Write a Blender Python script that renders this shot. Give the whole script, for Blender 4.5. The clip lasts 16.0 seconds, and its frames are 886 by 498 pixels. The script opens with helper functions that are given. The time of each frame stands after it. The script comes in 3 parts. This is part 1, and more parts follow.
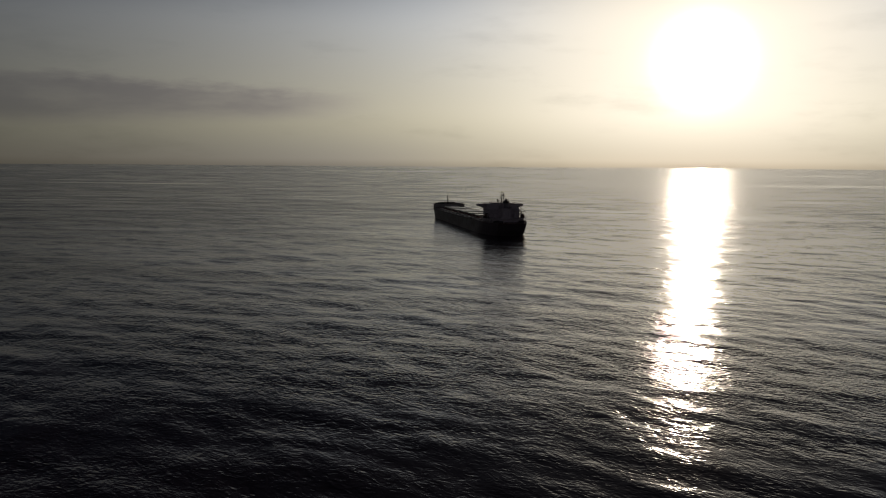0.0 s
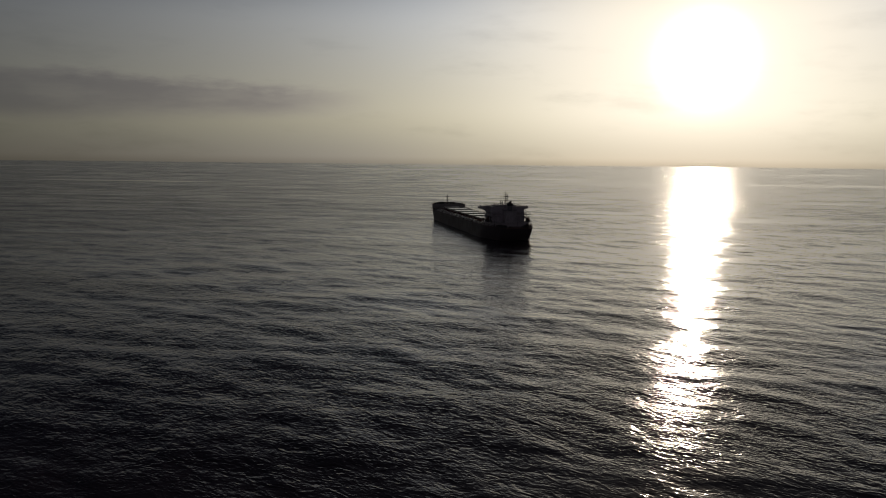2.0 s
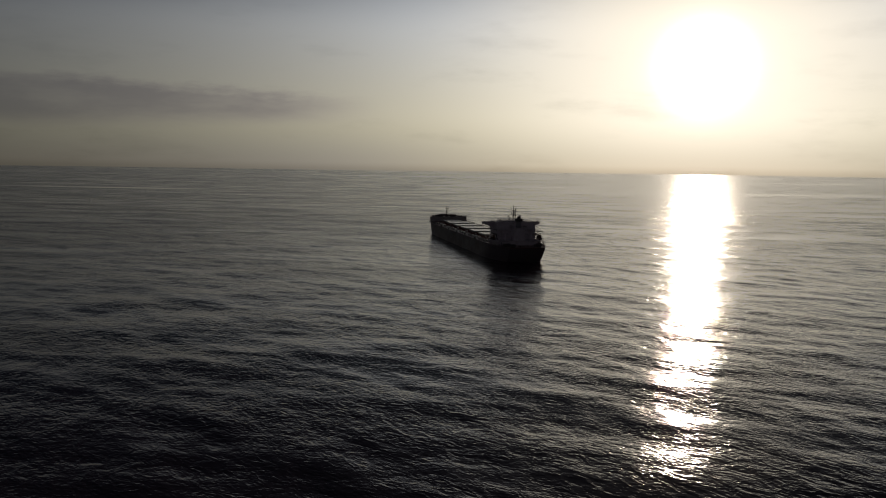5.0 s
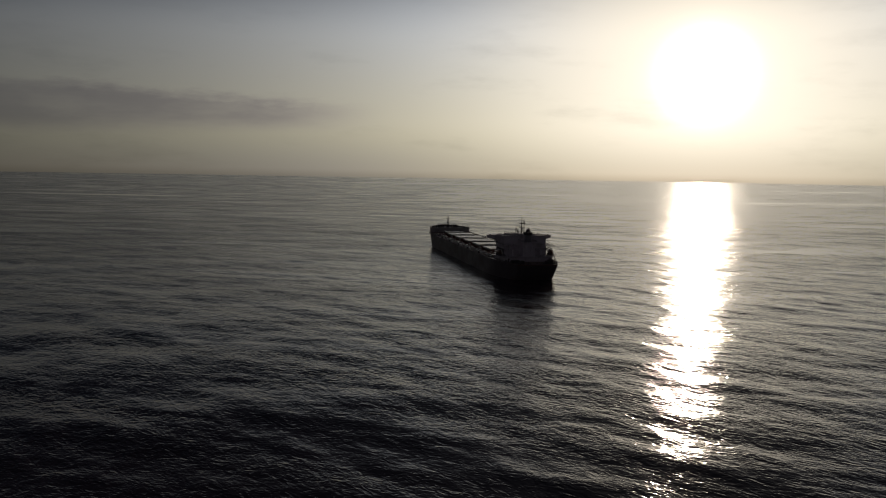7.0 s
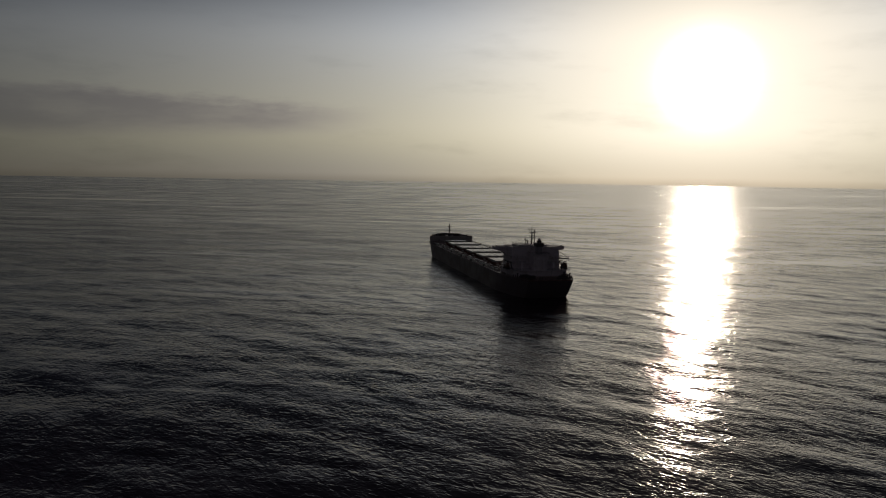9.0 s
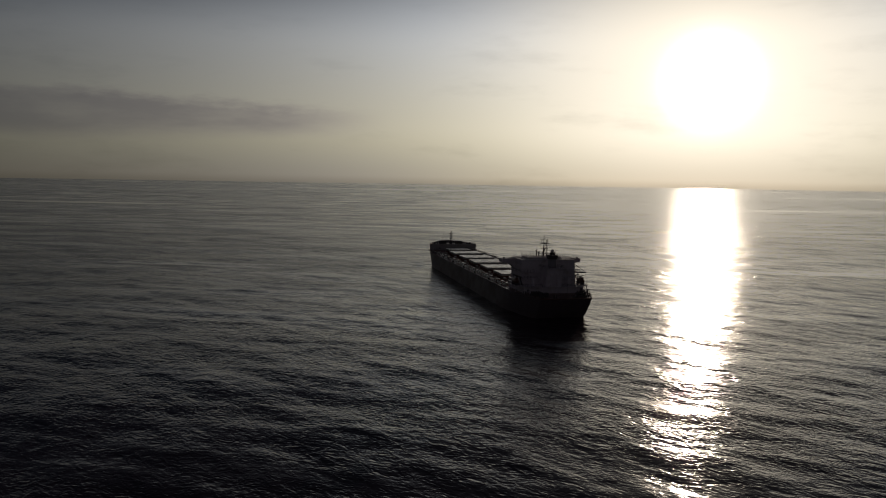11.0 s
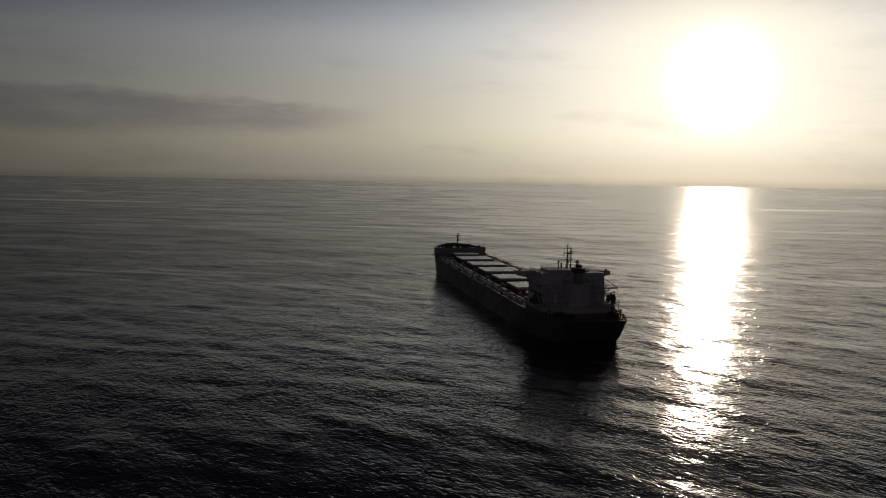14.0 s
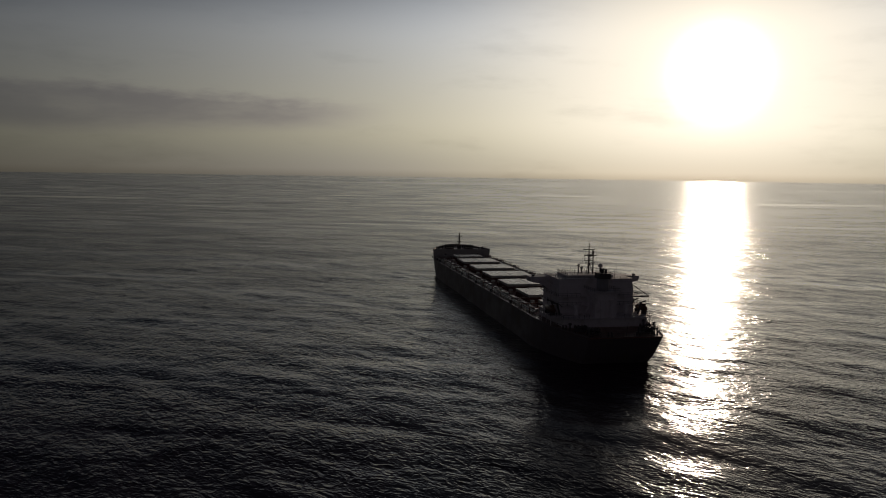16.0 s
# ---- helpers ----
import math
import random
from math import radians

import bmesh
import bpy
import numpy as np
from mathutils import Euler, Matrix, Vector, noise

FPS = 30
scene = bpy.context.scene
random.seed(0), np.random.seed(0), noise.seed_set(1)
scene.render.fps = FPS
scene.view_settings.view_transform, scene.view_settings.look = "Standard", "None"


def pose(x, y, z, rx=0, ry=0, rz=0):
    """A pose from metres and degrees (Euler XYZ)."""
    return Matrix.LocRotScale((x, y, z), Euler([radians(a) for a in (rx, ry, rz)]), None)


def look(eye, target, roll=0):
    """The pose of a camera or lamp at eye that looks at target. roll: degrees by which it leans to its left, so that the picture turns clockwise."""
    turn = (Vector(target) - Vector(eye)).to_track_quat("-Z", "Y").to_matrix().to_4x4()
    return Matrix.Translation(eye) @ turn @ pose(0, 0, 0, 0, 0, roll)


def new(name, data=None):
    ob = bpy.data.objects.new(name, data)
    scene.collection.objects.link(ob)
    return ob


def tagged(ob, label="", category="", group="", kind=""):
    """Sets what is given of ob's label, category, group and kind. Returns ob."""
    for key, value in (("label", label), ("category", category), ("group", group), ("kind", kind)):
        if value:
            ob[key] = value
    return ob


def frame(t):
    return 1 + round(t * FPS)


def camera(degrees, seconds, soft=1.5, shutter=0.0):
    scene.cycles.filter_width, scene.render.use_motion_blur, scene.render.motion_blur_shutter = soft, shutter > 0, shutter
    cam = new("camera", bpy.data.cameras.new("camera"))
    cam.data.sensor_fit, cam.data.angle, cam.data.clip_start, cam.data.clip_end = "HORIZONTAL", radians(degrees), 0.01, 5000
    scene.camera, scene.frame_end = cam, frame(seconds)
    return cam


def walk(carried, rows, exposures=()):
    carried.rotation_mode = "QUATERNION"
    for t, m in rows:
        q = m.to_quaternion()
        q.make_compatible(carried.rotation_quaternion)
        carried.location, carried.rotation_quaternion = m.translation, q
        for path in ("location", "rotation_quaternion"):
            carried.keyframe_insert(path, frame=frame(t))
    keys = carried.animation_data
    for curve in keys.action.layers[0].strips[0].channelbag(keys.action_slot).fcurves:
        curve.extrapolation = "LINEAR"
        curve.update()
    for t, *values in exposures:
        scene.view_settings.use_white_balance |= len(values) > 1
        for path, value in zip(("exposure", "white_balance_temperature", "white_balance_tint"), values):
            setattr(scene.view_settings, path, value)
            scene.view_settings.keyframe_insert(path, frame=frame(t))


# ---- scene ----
# Camera: seconds, place, heading from north (clockwise), tilt, lean
PATH = [
    (0.0, -161.0, -531.9, 50.4, 11.89, -6.14, 0.41),
    (0.5, -158.3, -522.0, 50.3, 11.86, -6.15, 0.44),
    (1.0, -155.4, -510.9, 50.3, 11.83, -6.25, 0.50),
    (1.5, -152.6, -499.3, 50.4, 11.81, -6.28, 0.54),
    (2.0, -149.8, -487.3, 50.7, 11.81, -6.30, 0.59),
    (2.5, -147.1, -475.5, 50.9, 11.82, -6.29, 0.62),
    (3.0, -144.6, -463.8, 51.2, 11.83, -6.28, 0.66),
    (3.5, -142.2, -452.3, 51.4, 11.84, -6.21, 0.70),
    (4.0, -139.8, -441.1, 51.6, 11.85, -6.11, 0.74),
    (5.2, -134.4, -414.8, 51.9, 11.85, -5.76, 0.83),
    (6.5, -128.5, -386.4, 52.1, 11.82, -5.38, 0.92),
    (7.0, -126.2, -375.3, 52.1, 11.79, -5.33, 0.93),
    (7.5, -123.7, -364.1, 52.2, 11.78, -5.25, 0.95),
    (8.0, -121.2, -352.8, 52.2, 11.75, -5.18, 0.95),
    (8.5, -118.7, -341.4, 52.3, 11.71, -5.10, 0.94),
    (9.0, -116.1, -330.1, 52.3, 11.64, -5.07, 0.90),
    (10.3, -109.5, -301.3, 52.5, 11.51, -4.96, 0.90),
    (11.5, -103.9, -277.1, 52.6, 11.37, -4.88, 0.93),
    (12.0, -101.8, -268.0, 52.6, 11.27, -4.90, 0.97),
    (12.5, -99.9, -259.5, 52.7, 11.15, -4.98, 1.01),
    (13.0, -98.2, -251.6, 52.6, 11.05, -4.96, 0.99),
    (13.5, -96.6, -244.1, 52.5, 10.96, -5.02, 0.98),
    (14.0, -95.1, -236.6, 52.4, 10.90, -5.06, 0.95),
    (14.5, -93.6, -228.8, 52.1, 10.81, -5.16, 0.92),
    (15.0, -91.9, -220.0, 51.8, 10.78, -5.17, 0.88),
    (15.5, -89.9, -209.3, 51.4, 10.80, -5.25, 0.84),
    (16.0, -87.2, -195.6, 51.0, 10.90, -5.38, 0.80),
]
cam = camera(58.06, 16.0, soft=1.0)


def aim(x, y, z, heading, tilt, lean):
    h, p = radians(heading), radians(tilt)
    way = Vector((math.sin(h) * math.cos(p), math.cos(h) * math.cos(p), math.sin(p)))
    return look((x, y, z), Vector((x, y, z)) + way, lean)


EXPOSURE = -2.9
walk(cam, [(row[0], aim(*row[1:])) for row in PATH], exposures=[(0.0, EXPOSURE, 6980, 18), (16.0, EXPOSURE, 6980, 18)])

# ---- light ----
SUN_AZIMUTH, SUN_HEIGHT = radians(29.55), radians(6.9)
SUN_WAY = Vector((math.sin(SUN_AZIMUTH) * math.cos(SUN_HEIGHT), math.cos(SUN_AZIMUTH) * math.cos(SUN_HEIGHT), math.sin(SUN_HEIGHT)))


class Graph:
    """Short hand for node trees."""

    def __init__(self, tree):
        self.tree = tree
        tree.nodes.clear()

    def add(self, kind, inputs=None, **props):
        n = self.tree.nodes.new(kind)
        for k, v in props.items():
            setattr(n, k, v)
        for k, v in (inputs or {}).items():
            if isinstance(v, bpy.types.NodeSocket):
                self.tree.links.new(v, n.inputs[k])
            else:
                n.inputs[k].default_value = v
        return n

    def math(self, op, a, b=0.0, c=0.0, clamp=False):
        return self.add("ShaderNodeMath", {0: a, 1: b, 2: c}, operation=op, use_clamp=clamp).outputs[0]

    def smooth(self, x, lo, hi, a=0.0, b=1.0):
        return self.add("ShaderNodeMapRange", {0: x, 1: lo, 2: hi, 3: a, 4: b}, interpolation_type="SMOOTHSTEP").outputs[0]

    def noise(self, vector, scale, detail=3.0, rough=0.55, distortion=0.0):
        return self.add("ShaderNodeTexNoise", {"Vector": vector, "Scale": scale, "Detail": detail, "Roughness": rough, "Distortion": distortion}).outputs[0]

    def mix(self, f, a, b):
        n = self.add("ShaderNodeMix", data_type="RGBA")
        for i, v in ((0, f), (6, a), (7, b)):
            if isinstance(v, bpy.types.NodeSocket):
                self.tree.links.new(v, n.inputs[i])
            else:
                n.inputs[i].default_value = v
        return n.outputs[2]


def make_sky():
    world = bpy.data.worlds.new("evening_sky")
    scene.world = world
    world.use_nodes = True
    g = Graph(world.node_tree)
    way = g.add("ShaderNodeTexCoord").outputs["Generated"]
    part3 = g.add("ShaderNodeSeparateXYZ", {0: way})
    x, y, z = part3.outputs
    up = g.math("MULTIPLY", g.math("ARCSINE", z), 57.2958)
    side = g.math("MULTIPLY", g.math("ARCTAN2", x, y), 57.2958)
    near = g.add("ShaderNodeVectorMath", {0: way, 1: SUN_WAY}, operation="DOT_PRODUCT").outputs["Value"]
    away = g.math("MULTIPLY", g.math("ARCCOSINE", g.math("MINIMUM", near, 0.999999)), 57.2958)
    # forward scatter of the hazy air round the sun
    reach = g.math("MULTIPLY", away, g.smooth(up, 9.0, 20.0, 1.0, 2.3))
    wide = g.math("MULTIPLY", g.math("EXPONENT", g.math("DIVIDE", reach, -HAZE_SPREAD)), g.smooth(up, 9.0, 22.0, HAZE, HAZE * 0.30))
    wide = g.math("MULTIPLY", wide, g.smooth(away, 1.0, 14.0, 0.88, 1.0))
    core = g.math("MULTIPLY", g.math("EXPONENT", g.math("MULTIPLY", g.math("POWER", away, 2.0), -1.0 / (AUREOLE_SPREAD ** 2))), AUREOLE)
    tone = g.mix(g.smooth(up, 2.0, 13.0), (1.0, 0.985, 0.75, 1), (0.86, 0.98, 1.05, 1))
    warm = g.mix(g.smooth(away, 3.0, 22.0), (1.0, 0.98, 0.82, 1), tone)
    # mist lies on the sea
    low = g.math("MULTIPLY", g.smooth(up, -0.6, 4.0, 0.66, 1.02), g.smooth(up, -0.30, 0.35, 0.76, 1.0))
    warm = g.mix(g.math("MULTIPLY", g.smooth(up, 3.0, -0.3), g.smooth(away, 8.0, 30.0)), warm, (0.95, 0.97, 0.88, 1))
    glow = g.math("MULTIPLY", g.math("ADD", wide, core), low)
    # streaks of thin cloud
    flat = g.add("ShaderNodeCombineXYZ", {0: side, 1: g.math("MULTIPLY", up, 4.0), 2: 0.0}).outputs[0]
    ragged = g.math("MULTIPLY", g.math("SUBTRACT", g.noise(flat, 0.24, 6.0, 0.62), 0.5), 2.1)
    top = g.math("ADD", g.smooth(side, -16.0, 6.0, 5.7, 4.95), ragged)
    bottom = g.math("ADD", g.smooth(side, -17.0, 6.0, 2.35, 3.15), g.math("MULTIPLY", ragged, 0.25))
    inside = g.math("MULTIPLY", g.smooth(g.math("SUBTRACT", top, up), -0.35, 0.75), g.smooth(g.math("SUBTRACT", up, bottom), -0.5, 1.0))
    bank = g.math("MULTIPLY", g.math("MULTIPLY", inside, g.smooth(side, 8.0, -1.0)), g.smooth(g.noise(flat, 0.13, 4.0), 0.3, 0.62, 0.25, 0.41))
    thin = g.math("MULTIPLY", g.smooth(g.noise(flat, 0.09, 6.0, 0.6), 0.5, 0.75), g.smooth(up, 22.0, 2.0, 0.0, 0.16))
    shade = g.math("SUBTRACT", 1.0, g.math("MAXIMUM", bank, thin))
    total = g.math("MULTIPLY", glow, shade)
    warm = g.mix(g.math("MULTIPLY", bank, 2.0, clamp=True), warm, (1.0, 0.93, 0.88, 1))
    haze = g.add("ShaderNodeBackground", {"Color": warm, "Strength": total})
    sky = g.add("ShaderNodeTexSky", sky_type="NISHITA", sun_disc=False, sun_elevation=SUN_HEIGHT, sun_rotation=SUN_AZIMUTH,
                altitude=50.0, air_density=0.65, dust_density=0.1, ozone_density=1.3)
    air = g.add("ShaderNodeBackground", {"Color": sky.outputs[0], "Strength": g.smooth(up, -0.3, 3.5, SKY * 0.6, SKY)})
    both = g.add("ShaderNodeAddShader", {0: haze.outputs[0], 1: air.outputs[0]})
    # faintly rosy haze glow opposite the sun, added to fill the ship's shaded side
    back = g.add("ShaderNodeBackground", {"Color": (1.0, 0.86, 0.90, 1), "Strength": g.smooth(away, 70.0, 150.0, 0.0, BACK)})
    every = g.add("ShaderNodeAddShader", {0: both.outputs[0], 1: back.outputs[0]})
    g.add("ShaderNodeOutputWorld", {0: every.outputs[0]})
    return world


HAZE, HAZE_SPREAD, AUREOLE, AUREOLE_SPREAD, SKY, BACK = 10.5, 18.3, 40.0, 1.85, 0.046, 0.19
make_sky()
sun = new("sun", bpy.data.lights.new("sun", "SUN"))
sun.data.energy, sun.data.angle, sun.data.color = 4.0, radians(0.6), (1.0, 0.86, 0.69)
sun.matrix_world = look(SUN_WAY * 900, (0, 0, 0))


# ---- materials ----
def paint(name, colour, worn, rough=0.5, grain=1.5, streak=0.25, metal=0.0, bump=0.02):
    """Weathered paint: blotches, streaks that run down, fine grain."""
    m = bpy.data.materials.new(name)
    m.use_nodes = True
    g = Graph(m.node_tree)
    at = g.add("ShaderNodeTexCoord").outputs["Object"]
    runs = g.add("ShaderNodeMapping", {"Vector": at, "Scale": (1.0, 1.0, 0.12)}).outputs[0]
    blotch = g.noise(at, 0.35 * grain, 5.0, 0.6)
    drip = g.noise(runs, 2.2 * grain, 4.0, 0.65)
    fine = g.noise(at, 9.0 * grain, 4.0, 0.6)
    f = g.math("ADD", g.smooth(blotch, 0.48, 0.78, 0.0, 0.55), g.smooth(drip, 0.52, 0.8, 0.0, streak), clamp=True)
    colour_out = g.mix(f, (*colour, 1), (*worn, 1))
    speck = g.add("ShaderNodeHueSaturation", {"Color": colour_out, "Value": g.smooth(fine, 0.2, 0.8, 0.85, 1.12)}).outputs[0]
    r = g.smooth(blotch, 0.3, 0.7, max(0.05, rough * 0.8), min(1.0, rough * 1.3))
    dents = g.add("ShaderNodeBump", {"Height": g.math("ADD", blotch, g.math("MULTIPLY", fine, 0.25)), "Strength": 0.6, "Distance": bump}).outputs[0]
    bsdf = g.add("ShaderNodeBsdfPrincipled", {"Base Color": speck, "Roughness": r, "Metallic": metal, "Normal": dents})
    g.add("ShaderNodeOutputMaterial", {0: bsdf.outputs[0]})
    return m


def glass(name):
    m = bpy.data.materials.new(name)
    m.use_nodes = True
    g = Graph(m.node_tree)
    at = g.add("ShaderNodeTexCoord").outputs["Object"]
    bsdf = g.add("ShaderNodeBsdfPrincipled", {"Base Color": (0.015, 0.02, 0.025, 1), "Roughness": g.smooth(g.noise(at, 3.0), 0.3, 0.7, 0.04, 0.14), "IOR": 1.5})
    g.add("ShaderNodeOutputMaterial", {0: bsdf.outputs[0]})
    return m


def sea_water():
    """Dark salt water: wind ripples over chop, roughened and smoothed in patches by the wind."""
    m = bpy.data.materials.new("sea_water")
    m.use_nodes = True
    g = Graph(m.node_tree)
    at = g.add("ShaderNodeTexCoord").outputs["Object"]

    def turned(vector, turn, squeeze):
        """Coordinates turned to the crests, then stretched along them."""
        along = g.add("ShaderNodeMapping", {"Vector": vector, "Rotation": (0, 0, radians(turn))}).outputs[0]
        return g.add("ShaderNodeMapping", {"Vector": along, "Scale": (squeeze, 1.0, 1.0)}).outputs[0]

    slick = turned(at, 30.0, 0.22)
    patches = g.math("ADD", g.math("MULTIPLY", g.noise(slick, 0.010, 4.0, 0.6, 0.6), 0.6), g.math("MULTIPLY", g.noise(slick, 0.045, 3.0, 0.6, 0.5), 0.4))
    # the sea is rougher away from the anchorage: longer waves stand higher, the small ones merge into a dull sheen
    out = g.add("ShaderNodeVectorMath", {0: at}, operation="LENGTH").outputs["Value"]
    gust = g.smooth(patches, 0.36, 0.6, GUST_LOW, 1.25)
    # long narrow slicks where the ripples are damped
    mottle = g.noise(turned(at, 24.0, 0.32), 0.028, 6.0, 0.7, 0.6)
    sheen = g.math("MULTIPLY", g.smooth(out, 60.0, 600.0, SEA_ROUGH, FAR_ROUGH), g.smooth(mottle, 0.36, 0.64, 0.6, 1.35))
    for turn, scale, damped in ((22.0, 0.016, 0.5), (17.0, 0.0048, 0.35)):
        lane = g.noise(turned(at, turn, 0.12), scale, 3.0, 0.6, 0.4)
        calm = g.smooth(lane, 0.59, 0.69, 1.0, damped)
        gust = g.math("MULTIPLY", gust, calm)
        sheen = g.math("MULTIPLY", sheen, calm)

    def height(waves, shift):
        """Height of some of the waves, in metres, at a small shift from the place."""
        total = None
        for turn, squeeze, scale, tall, detail, sharp in waves:
            moved = g.add("ShaderNodeVectorMath", {0: at, 1: shift}, operation="ADD").outputs[0]
            one = g.noise(turned(moved, turn, squeeze), scale, detail, 0.55, 0.35)
            if sharp:
                one = g.math("SUBTRACT", 1.0, g.math("ABSOLUTE", g.math("MULTIPLY_ADD", one, 2.0, -1.0)))
            one = g.math("MULTIPLY", one, tall)
            total = one if total is None else g.math("ADD", total, one)
        return total

    step = 0.07
    slopes = [0.0, 0.0]
    for waves, weight in ((LONG_WAVES, g.smooth(out, 150.0, 1200.0, 0.78, FAR_LONG)), (WAVES, g.smooth(out, 150.0, 700.0, 0.78, FAR_SHORT))):
        here = height(waves, (0, 0, 0))
        strength = g.math("MULTIPLY", g.math("MULTIPLY", gust, weight), 1.0 / step)
        for k, shift in enumerate(((step, 0, 0), (0, step, 0))):
            one = g.math("MULTIPLY", g.math("SUBTRACT", here, height(waves, shift)), strength)
            slopes[k] = g.math("ADD", slopes[k], one)
    lean = g.add("ShaderNodeCombineXYZ", {0: slopes[0], 1: slopes[1], 2: 0.0}).outputs[0]
    flat = g.add("ShaderNodeNewGeometry").outputs["Normal"]
    normal = g.add("ShaderNodeVectorMath", {0: flat, 1: lean}, operation="ADD").outputs[0]
    normal = g.add("ShaderNodeVectorMath", {0: normal}, operation="NORMALIZE").outputs[0]
    tint = g.mix(g.smooth(g.noise(slick, 0.006, 3.0), 0.3, 0.7), (0.038, 0.023, 0.033, 1), (0.045, 0.027, 0.038, 1))
    bsdf = g.add("ShaderNodeBsdfPrincipled", {"Base Color": tint, "Roughness": sheen, "IOR": 1.333, "Specular IOR Level": 0.22, "Normal": normal})
    g.add("ShaderNodeOutputMaterial", {0: bsdf.outputs[0]})
    return m


# turn, squeeze along the crest, waves a metre, height, detail, sharp crests
LONG_WAVES = [(30.0, 0.6, 0.015, 0.4, 2.0, 0), (60.0, 0.6, 0.04, 0.36, 2.0, 0), (48.0, 0.7, 0.09, 0.30, 2.0, 0), (70.0, 0.65, 0.18, 0.24, 1.0, 0)]
WAVES = [(-20.0, 0.75, 0.26, 0.11, 1.5, 0), (60.0, 0.6, 0.36, 0.20, 2.0, 1), (34.0, 0.6, 0.55, 0.09, 2.0, 1), (66.0, 0.55, 0.85, 0.06, 2.0, 1), (50.0, 0.6, 2.6, 0.016, 1.0, 0)]
GUST_LOW, SEA_ROUGH = 0.5, 0.09
FAR_LONG, FAR_SHORT, FAR_ROUGH = 2.3, 1.6, 0.175
SEA = sea_water()
HULL = paint("black_hull_paint", (0.165, 0.135, 0.145), (0.20, 0.14, 0.11), 0.5, 0.6, 0.45)
DECK = paint("oxide_red_deck_paint", (0.15, 0.055, 0.04), (0.09, 0.05, 0.035), 0.36, 1.2, 0.1)
COVER = paint("pale_grey_hatch_paint", (0.42, 0.40, 0.38), (0.34, 0.31, 0.28), 0.28, 0.8, 0.15, bump=0.003)
WHITE = paint("weathered_white_paint", (0.68, 0.62, 0.65), (0.32, 0.27, 0.23), 0.5, 0.8, 0.3)
GRIME = paint("grimy_grey_paint", (0.45, 0.42, 0.40), (0.28, 0.22, 0.18), 0.55, 0.9, 0.4)
BUFF = paint("dark_buff_mast_paint", (0.12, 0.10, 0.08), (0.1, 0.07, 0.05), 0.5, 1.5, 0.3)
STEEL = paint("dark_gear_paint", (0.09, 0.08, 0.08), (0.13, 0.08, 0.06), 0.55, 2.0, 0.3)
FUNNEL = paint("grey_funnel_paint", (0.30, 0.29, 0.31), (0.16, 0.14, 0.13), 0.5, 1.0, 0.4)
ORANGE = paint("faded_orange_paint", (0.12, 0.05, 0.03), (0.1, 0.06, 0.045), 0.4, 1.0, 0.2)
PANE = glass("dark_window_glass")

# ---- sea ----
SEA_MIDDLE = (-60.0, -260.0)
SWELL_WAY = radians(240.0)


def sea_steps(fine_from, fine_to, step, reach):
    """Coordinates that lie close together in the middle and ever wider outside it."""
    mid = list(np.arange(fine_from, fine_to, step))
    out, s = [mid[-1]], step
    while out[-1] < reach:
        s *= 1.09
        out.append(out[-1] + s)
    back, s = [mid[0]], step
    while back[-1] > -reach:
        s *= 1.09
        back.append(back[-1] - s)
    return np.array(back[:0:-1] + mid + out[1:])


def swell(x, y):
    """Height of the open sea: long swell and shorter wind sea from many directions round one."""
    rng = np.random.default_rng(7)
    z = np.zeros_like(x)
    for i in range(64):
        length = 4.5 * (32.0 / 4.5) ** rng.random()
        way = SWELL_WAY + rng.normal(0, 0.55)
        steep = SEA_STEEP * (1.0 if length > 14 else 1.15)
        k = 2 * math.pi / length
        z += steep / k * np.sin(k * (x * math.sin(way) + y * math.cos(way)) + rng.random() * 6.283)
    # older, longer swell running across the wind sea
    for i in range(14):
        length = 26.0 * (68.0 / 26.0) ** rng.random()
        way = LONG_SWELL_WAY + rng.normal(0, 0.22)
        k = 2 * math.pi / length
        z += LONG_STEEP / k * np.sin(k * (x * math.sin(way) + y * math.cos(way)) + rng.random() * 6.283)
    return z


LONG_SWELL_WAY, LONG_STEEP = radians(172.0), 0.0042
SEA_STEEP = 0.0064


